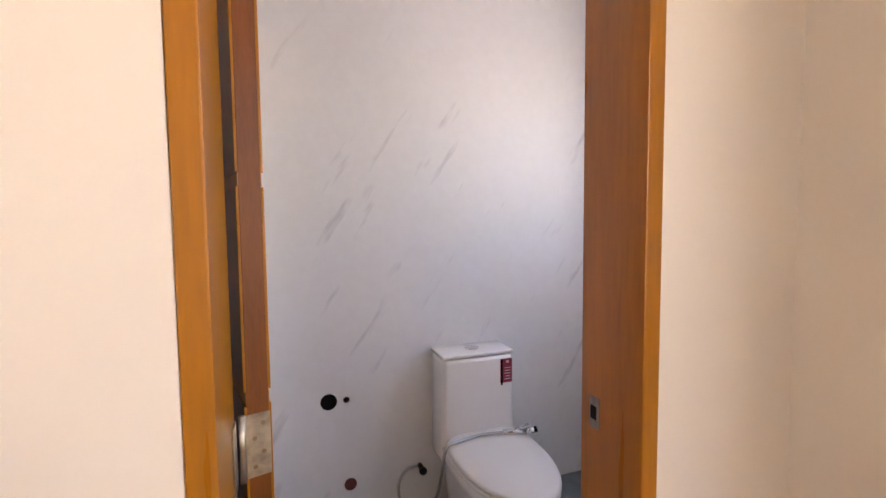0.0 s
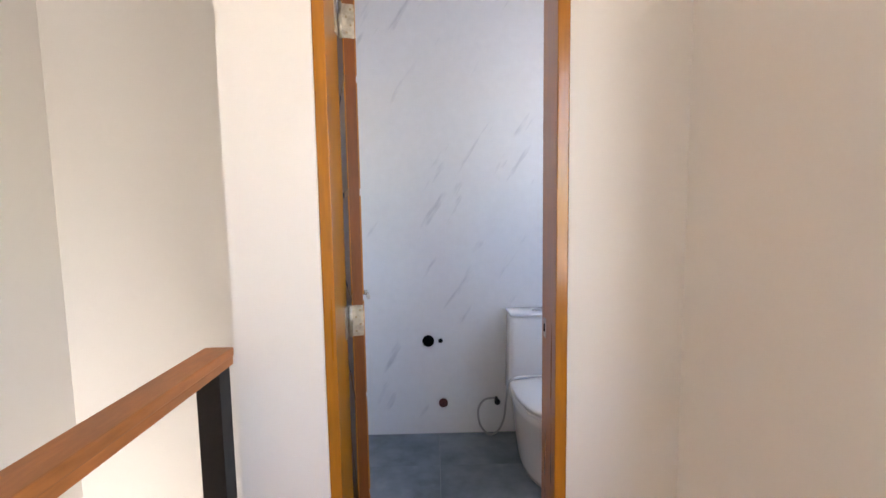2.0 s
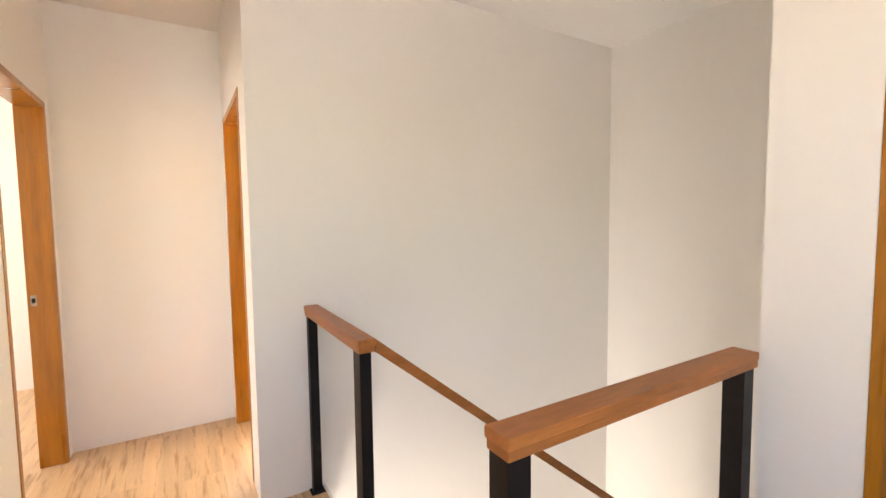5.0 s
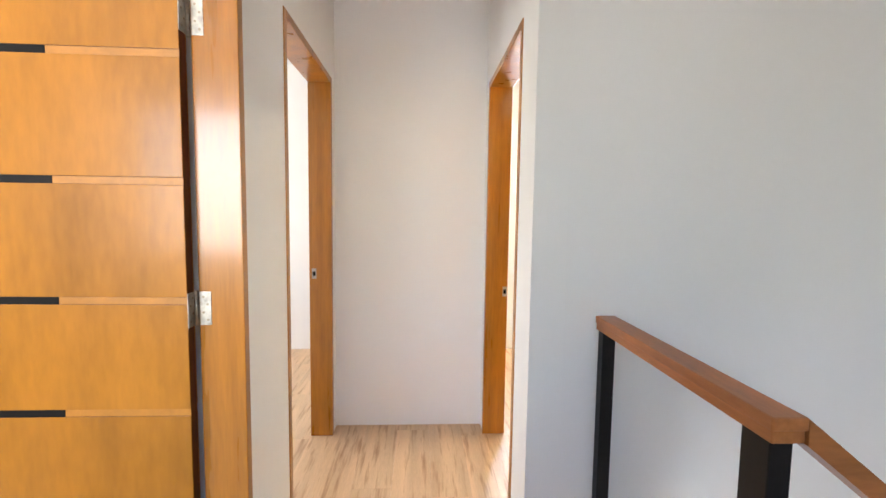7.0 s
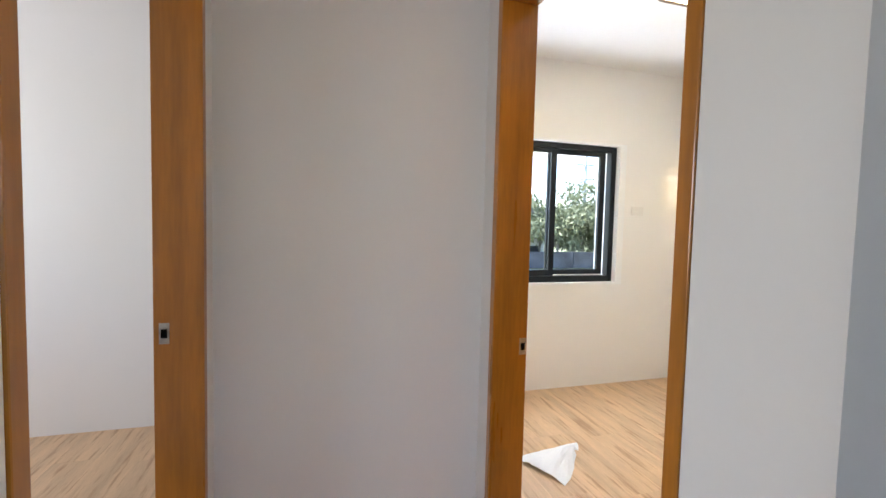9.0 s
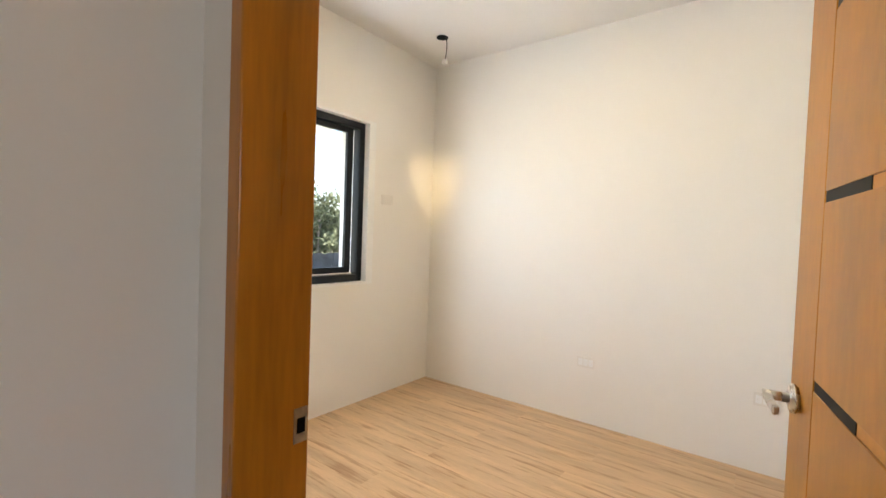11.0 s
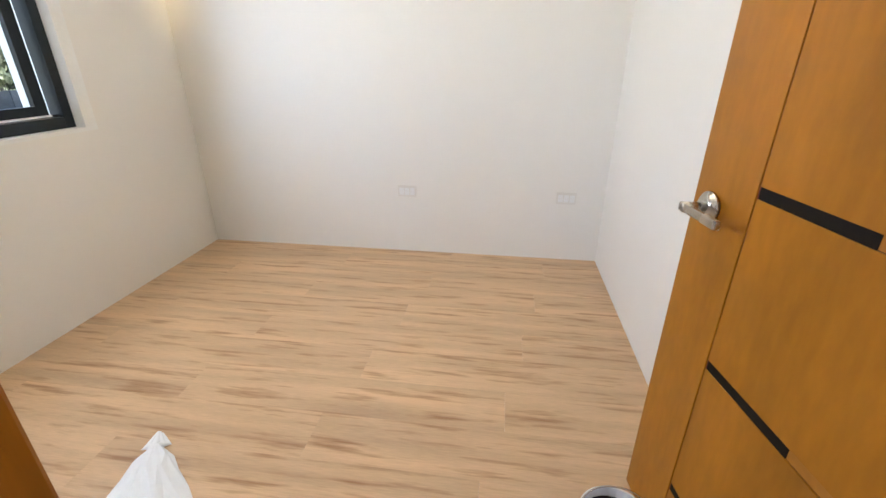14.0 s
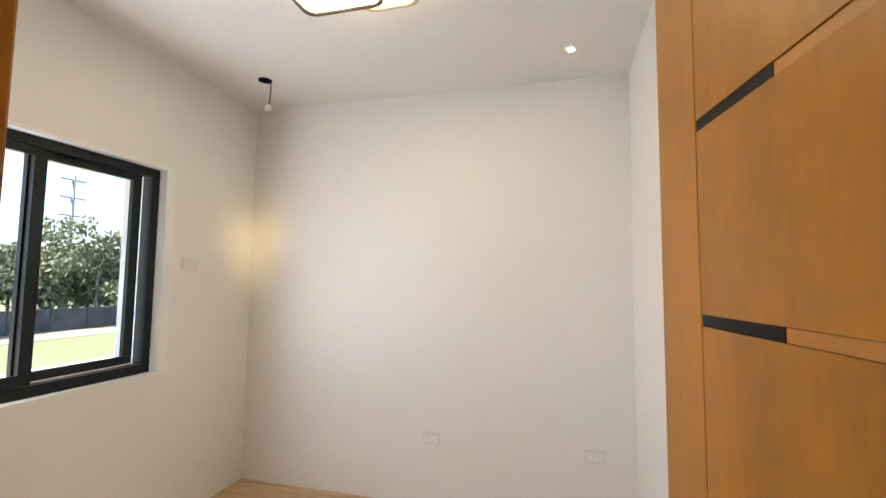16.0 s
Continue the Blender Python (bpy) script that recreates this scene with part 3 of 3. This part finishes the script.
def ceiling_lamp(m):
    ob = thing("ceiling_lamp", m, "lit ceiling lamp of two overlapping rounded squares", "lamp")
    part("base", cuboid(-0.18, 0.18, -0.15, 0.15, -0.03, 0.0, 0.005), WHITE, ob)
    for name, cx, cy, hx, hy, z, mat in (("large_square", -0.04, -0.01, 0.215, 0.215, -0.075, LAMPWARM), ("small_square", 0.19, 0.095, 0.150, 0.150, -0.070, LAMPWARM)):
        sq = part(name, loft([rounded(cx, cy, hx - 0.02, hy - 0.02, 0.05, z + 0.03), rounded(cx, cy, hx - 0.02, hy - 0.02, 0.05, z), rounded(cx, cy, hx - 0.03, hy - 0.03, 0.045, z - 0.004)]), mat, ob, "glowing warm diffuser")
        ring = bmesh.new()
        loops = [[ring.verts.new(p) for p in rounded(cx, cy, hx + d, hy + d, 0.06, zz)] for d, zz in ((-0.02, z + 0.034), (0, z + 0.034), (0, z - 0.008), (-0.014, z - 0.008), (-0.0195, z + 0.002))]
        n = len(loops[0])
        for a, b in zip(loops, loops[1:]):
            for k in range(n):
                ring.faces.new((a[k], a[(k + 1) % n], b[(k + 1) % n], b[k]))
        part("rim", ring, RIM if cx > 0 else BROWN, sq, "thin metal rim")
    return ob


ceiling_lamp(pose(-3.218, 1.02, HR) @ Matrix.Scale(0.88, 4))
dl = thing("downlight", pose(-2.291, 1.872, HR), "small round lit downlight in the ceiling", "downlight")
part("trim_ring", rod((0, 0, -0.006), (0, 0, 0), 0.034, 28, 0.002), WHITE, dl, smooth=True)
part("lens", rod((0, 0, -0.009), (0, 0, -0.0062), 0.016, 28), SPOT, dl)
wire = thing("hanging_wire", pose(-4.132, 1.8125, HR), "bare wire hanging from a hole in the ceiling", "wire")
# The cut-out is a black disc under the ceiling; its darkness is painted.
part("ceiling_hole", rod((0, 0, -0.003), (0, 0, 0.0), 0.042, 24), DARK, wire, "black disc painting the shade of the round ceiling cut-out")
part("cable", tube([(0.03, 0, -0.002), (0.042, 0.0, -0.05), (0.036, 0.005, -0.12), (0.03, 0.0, -0.165)], 0.0035), STEEL, wire, smooth=True)
part("connector", cuboid(0.012, 0.048, -0.012, 0.012, -0.20, -0.162, 0.006), PLATE, wire, "cream plastic connector")

# ---- bedroom window ----
win = tagged(thing("window_1", Matrix(), "dark aluminium sliding window with two panes", "window"), kind="structure")
W0, W1, Z0, Z1 = 0.304, 1.5055, 0.8685, 2.000
FX0, FX1 = -4.635, -4.565
fr = part("reveal_lining", add_box(add_box(add_box(add_box(bmesh.new(), -4.667, -4.515, W1, 1.566, 0.850, 2.016), -4.667, -4.515, 0.254, W0, 0.850, 2.016), -4.667, -4.515, W0, W1, Z1, 2.016), -4.667, -4.515, W0, W1, 0.850, Z0), WHITE, win, "white plastered reveal")
for nm, b in (("frame_side", (W0, W0 + 0.045, Z0, Z1)), ("frame_side", (W1 - 0.045, W1, Z0, Z1)), ("frame_head", (W0 + 0.045, W1 - 0.045, Z1 - 0.045, Z1)), ("frame_sill", (W0 + 0.045, W1 - 0.045, Z0, Z0 + 0.05))):
    part(nm, cuboid(FX0, FX1, *b, 0.003), ALU, win)


def sash(y0, y1, x):
    z0, z1, w, t = Z0 + 0.052, Z1 - 0.047, 0.05, 0.012
    s = part("sash", add_box(add_box(add_box(add_box(bmesh.new(), x - t, x + t, y0, y0 + w, z0, z1), x - t, x + t, y1 - w, y1, z0, z1), x - t, x + t, y0 + w, y1 - w, z0, z0 + w), x - t, x + t, y0 + w, y1 - w, z1 - w * 0.7, z1), ALU, win)
    g = part("pane", cuboid(x - 0.003, x + 0.003, y0 + w - 0.004, y1 - w + 0.004, z0 + w - 0.004, z1 - w * 0.7 + 0.004), GLASS, s, "clear glass pane")
    g.visible_shadow = False


sash(W0 + 0.047, 0.945, -4.583)
sash(0.888, W1 - 0.078, -4.614)
part("guide_rail", cuboid(-4.600, -4.596, W0 + 0.045, W1 - 0.045, Z0 + 0.05, Z0 + 0.062), CHROME, win)
part("outer_fin", cuboid(-4.80, -4.668, 1.49, 1.59, 0.85, 2.029), WHITE, win, "white rendered fin outside")
part("outer_fin", cuboid(-4.80, -4.668, 0.14, 0.24, 0.85, 2.029), WHITE, win, "white rendered fin outside")
part("outer_hood", cuboid(-5.40, -4.668, 0.14, 1.59, 2.03, 2.16, 0.006), WHITE, win, "white rendered hood outside")
part("outer_ledge", cuboid(-5.35, -4.668, -0.4, 2.6, 0.70, 0.849, 0.006), WHITE, win, "sunlit white concrete ledge outside")

# Unseen slab added to keep direct sun out of the south bedroom.
structure("window_hood", cuboid(-4.3, -2.3, -5.35, -4.301, 2.25, 2.37, 0.006), WHITE)
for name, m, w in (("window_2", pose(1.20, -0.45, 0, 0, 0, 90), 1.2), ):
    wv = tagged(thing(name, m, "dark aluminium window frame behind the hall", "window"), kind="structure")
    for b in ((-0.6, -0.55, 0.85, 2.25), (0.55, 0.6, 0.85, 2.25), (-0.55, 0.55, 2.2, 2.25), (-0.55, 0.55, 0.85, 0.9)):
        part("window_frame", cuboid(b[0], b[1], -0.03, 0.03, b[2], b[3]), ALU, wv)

# ---- loose things ----
rag = bmesh.new()
rows = []
prof = [(0.0, 0.010, 0.012), (0.06, 0.045, 0.02), (0.066, 0.018, 0.03), (0.11, 0.060, 0.035), (0.17, 0.080, 0.045), (0.25, 0.115, 0.05), (0.34, 0.15, 0.04), (0.42, 0.16, 0.02)]
for i, (d, w, h) in enumerate(prof):
    row = []
    for k in range(13):
        u = k / 6 - 1
        z = 0.004 + h * (1 - u * u) * (0.85 + 0.25 * noise.noise((i * 0.9, k * 0.7, 3)))
        row.append(rag.verts.new((w * u + 0.10 * d + 0.012 * noise.noise((i, k * 0.5, 1)), -d + 0.012 * noise.noise((k * 0.8, i, 9)), max(0.003, z))))
    rows.append(row)
for a, b in zip(rows, rows[1:]):
    for k in range(12):
        rag.faces.new((a[k], a[k + 1], b[k + 1], b[k]))
sheet_me = mesh_of("crumpled_sheet", rag, CLOTH, False)
sheet = tagged(new("crumpled_sheet", sheet_me), "crumpled white protective sheet lying on the laminate floor", "sheet")
sheet.matrix_world = pose(-3.657, 0.605, 0.0, 0, 0, 24)
so = sheet.modifiers.new("thick", "SOLIDIFY")
so.thickness = 0.002

pail = thing("paint_pail", pose(-2.26, 0.36, 0) @ Matrix.Scale(0.82, 4), "white plastic paint pail with a wire handle", "pail")
ring = lambda r, z, n=28: [(r * math.cos(2 * math.pi * k / n), r * math.sin(2 * math.pi * k / n), z) for k in range(n)]
part("body", loft([ring(0.082, 0.002), ring(0.098, 0.225), ring(0.103, 0.226), ring(0.103, 0.25), ring(0.097, 0.25), ring(0.095, 0.215)]), PLASTIC, pail, smooth=False)
part("contents", rod((0, 0, 0.2155), (0, 0, 0.219), 0.094, 28), STEEL, pail, "dark dried paint inside")
part("handle", tube([(-0.105, 0, 0.235), (-0.09, 0.03, 0.275), (-0.04, 0.055, 0.30), (0.04, 0.055, 0.30), (0.09, 0.03, 0.275), (0.105, 0, 0.235)], 0.0025), CHROME, pail, "thin wire handle", True)

cw = tagged(new("ceiling_wire", mesh_of("ceiling_wire", tube([(0, 0, -0.002), (-0.015, 0.06, -0.010), (-0.045, 0.17, -0.012), (-0.077, 0.295, -0.003)], 0.0028), STEEL)), "short loose grey wire end on the hall ceiling", "wire")
cw.matrix_world = pose(-1.06, 1.637, H)

# ---- outside ----
GZ = -3.2
structure("ground", cuboid(-900, 900, -900, 900, GZ - 0.5, GZ), GRASS)
# Pale paving, widened out of view so grass bounces no green light indoors.
structure("pavement", cuboid(-9.5, 60, -60, 60, GZ, GZ + 0.02), CONCRETE)
structure("road", cuboid(-43, -38.5, -200, 200, GZ, GZ + 0.03), ROAD)


def tree(m, h, spread, seed, label):
    ob = thing("tree", m, label, "tree", "trees beyond the field")
    rnd = random.Random(seed)
    limbs = rod((0, 0, 0), (0.1, 0, h * 0.55), 0.16, 8, r2=0.09)
    clumps = []
    for k in range(9):
        a, z = rnd.uniform(0, 6.28), h * rnd.uniform(0.08, 0.6)
        tip = Vector((math.cos(a) * spread * rnd.uniform(0.4, 0.9), math.sin(a) * spread * rnd.uniform(0.4, 0.9), z + h * rnd.uniform(0.15, 0.4)))
        b = rod((0.06, 0, z), tip, 0.06, 5, r2=0.02)
        me = bpy.data.meshes.new("limb")
        b.to_mesh(me)
        limbs.from_mesh(me)
        bpy.data.meshes.remove(me)
        b.free()
        clumps.append(tip)
    part("trunk", limbs, BARK, ob)
    verts, faces = [], []
    for c in clumps + [Vector((0, 0, h * 0.85)), Vector((0.4, 0.3, h * 0.7))]:
        for _ in range(170):
            p = c + Vector((rnd.gauss(0, 0.30), rnd.gauss(0, 0.30), rnd.gauss(0, 0.22))) * spread
            s = rnd.uniform(0.12, 0.34)
            q = Euler((rnd.uniform(0, 6), rnd.uniform(0, 6), rnd.uniform(0, 6))).to_quaternion()
            i = len(verts)
            verts += [tuple(p + q @ Vector(v)) for v in ((-s, 0, 0), (0, -s * 0.5, 0.03), (s, 0, 0), (0, s * 0.5, 0.03))]
            faces.append((i, i + 1, i + 2, i + 3))
    me = bpy.data.meshes.new("crown")
    me.from_pydata(verts, [], faces)
    me.materials.append(FOLIAGE)
    new("crown", me).parent = ob


rnd = random.Random(4)
for k in range(40):
    y = 6 + k * 1.15 + rnd.uniform(-0.8, 0.8)
    if 10.5 < y < 19:
        continue
    tree(pose(-47 - 4 * (k % 2) + rnd.uniform(-1, 2), y, GZ, 0, 0, rnd.uniform(0, 360)), rnd.uniform(7.0, 9.8), rnd.uniform(1.8, 2.6), k, "pale green tree behind the grass field")
fence = thing("fence", pose(-44, 30, GZ), "low dark fence behind the grass field", "fence")
for k in range(16):
    part("panel", cuboid(-0.05, 0.05, -24 + k * 3 + 0.03, -24 + (k + 1) * 3 - 0.03, 0.1, 1.9), FENCE, fence)


def utility_pole(m, h, arms, label):
    ob = thing("utility_pole", m, label, "utility pole")
    part("shaft", rod((0, 0, 0), (0, 0, h), 0.26, 10, r2=0.16), POLE, ob, smooth=True)
    for k in range(arms):
        z = h - 0.6 - k * 1.9
        part("crossarm", cuboid(-0.08, 0.08, -1.3, 1.3, z - 0.06, z + 0.06), POLE, ob)


utility_pole(pose(-52, 33.6, GZ), 15.5, 3, "tall grey utility pole with three crossarms")
utility_pole(pose(-40, 31.5, GZ, 5, 0, 0), 8.5, 0, "pale leaning utility pole beside the road")


def house(m, label):
    ob = thing("house", m, label, "house", "houses across the field")
    part("wall", cuboid(-3, 3, -4, 4, 0, 6.2), WHITE, ob)
    part("roof", cuboid(-3.4, 3.4, -4.4, 4.4, 6.2, 6.5, 0.03), CONCRETE, ob)
    for y in (-2.6, 0.0, 2.6):
        for z in (1.2, 4.1):
            w = part("window", cuboid(3.0, 3.04, y - 0.6, y + 0.6, z, z + 1.2), ALU, ob)
            part("sill", cuboid(3.0, 3.12, y - 0.7, y + 0.7, z - 0.1, z), WHITE, w)


house(pose(-48, 12.5, GZ), "white two-storey house with dark windows")
house(pose(-50, 21.0, GZ), "white two-storey house with dark windows")
car = thing("car", pose(-37, 14.0, GZ, 0, 0, 90), "dark mauve parked car on the road", "car")
body = bmesh.new()
side = [(-2.1, 0.35), (2.1, 0.35), (2.15, 0.75), (1.3, 0.9), (0.7, 1.42), (-1.0, 1.45), (-1.7, 0.95), (-2.1, 0.85)]
va = [body.verts.new((x, -0.8, z)) for x, z in side]
vb = [body.verts.new((x, 0.8, z)) for x, z in side]
body.faces.new(va), body.faces.new(vb[::-1])
for k in range(len(side)):
    body.faces.new((va[k], va[(k + 1) % 8], vb[(k + 1) % 8], vb[k]))
bmesh.ops.bevel(body, geom=body.edges[:], offset=0.05, segments=2, affect="EDGES")
part("body", body, CARPAINT, car)
for x in (-1.3, 1.3):
    for y in (-0.78, 0.78):
        part("wheel", rod((x, y - 0.1, 0.33), (x, y + 0.1, 0.33), 0.33, 18, 0.02), TYRE, car)

# ---- floor pieces ----
def planks(x0, x1, y0, y1, seed):
    """Laminate boards along x, with hairline joints; ends staggered row by row."""
    rnd = random.Random(seed)
    w, ln, gap = 0.195, 1.22, 0.0003
    y, row = y0, 0
    while y < y1 - 0.005:
        yb = min(y + w, y1)
        x = x0 - (row * 0.47 % 1.0) * ln
        while x < x1:
            a, b = max(x, x0), min(x + ln, x1)
            if b - a > 0.01:
                me = bpy.data.meshes.new("plank")
                bm = cuboid(-(b - a) / 2 + gap, (b - a) / 2 - gap, -(yb - y) / 2 + gap, (yb - y) / 2 - gap, -0.0115, 0.0)
                ob = new("plank", mesh_of("plank", bm, PLANK))
                ob.location = ((a + b) / 2, (y + yb) / 2, 0)
                ob.parent = FLOOR
            x += ln
        y, row = yb, row + 1


planks(-4.517, -1.952, YR1, 2.236, 1)
planks(-2.952, 1.12, YL1, YR0, 2)
planks(XS, 1.12, YR0, -0.014, 3)
planks(-0.15, 1.12, -0.014, YB, 4)
planks(-2.82, -2.02, YL0, YL1, 5)
planks(-2.82, -2.045, YR0, YR1, 6)
planks(-4.517, -1.70, -4.2, YL0, 7)
for i in range(4):
    for j in range(3):
        a, b = -0.08 + i * 0.5, 1.091 + j * 0.45
        bm = cuboid(a + 0.0006, min(a + 0.4994, 1.9), b + 0.0006, min(b + 0.4494, 2.333), -0.045, -0.03)
        part("tile", bm, BATHFLOOR, FLOOR)
structure("threshold", cuboid(0.131, 0.752, YB, 1.091, -0.011, -0.001), BATHFLOOR)
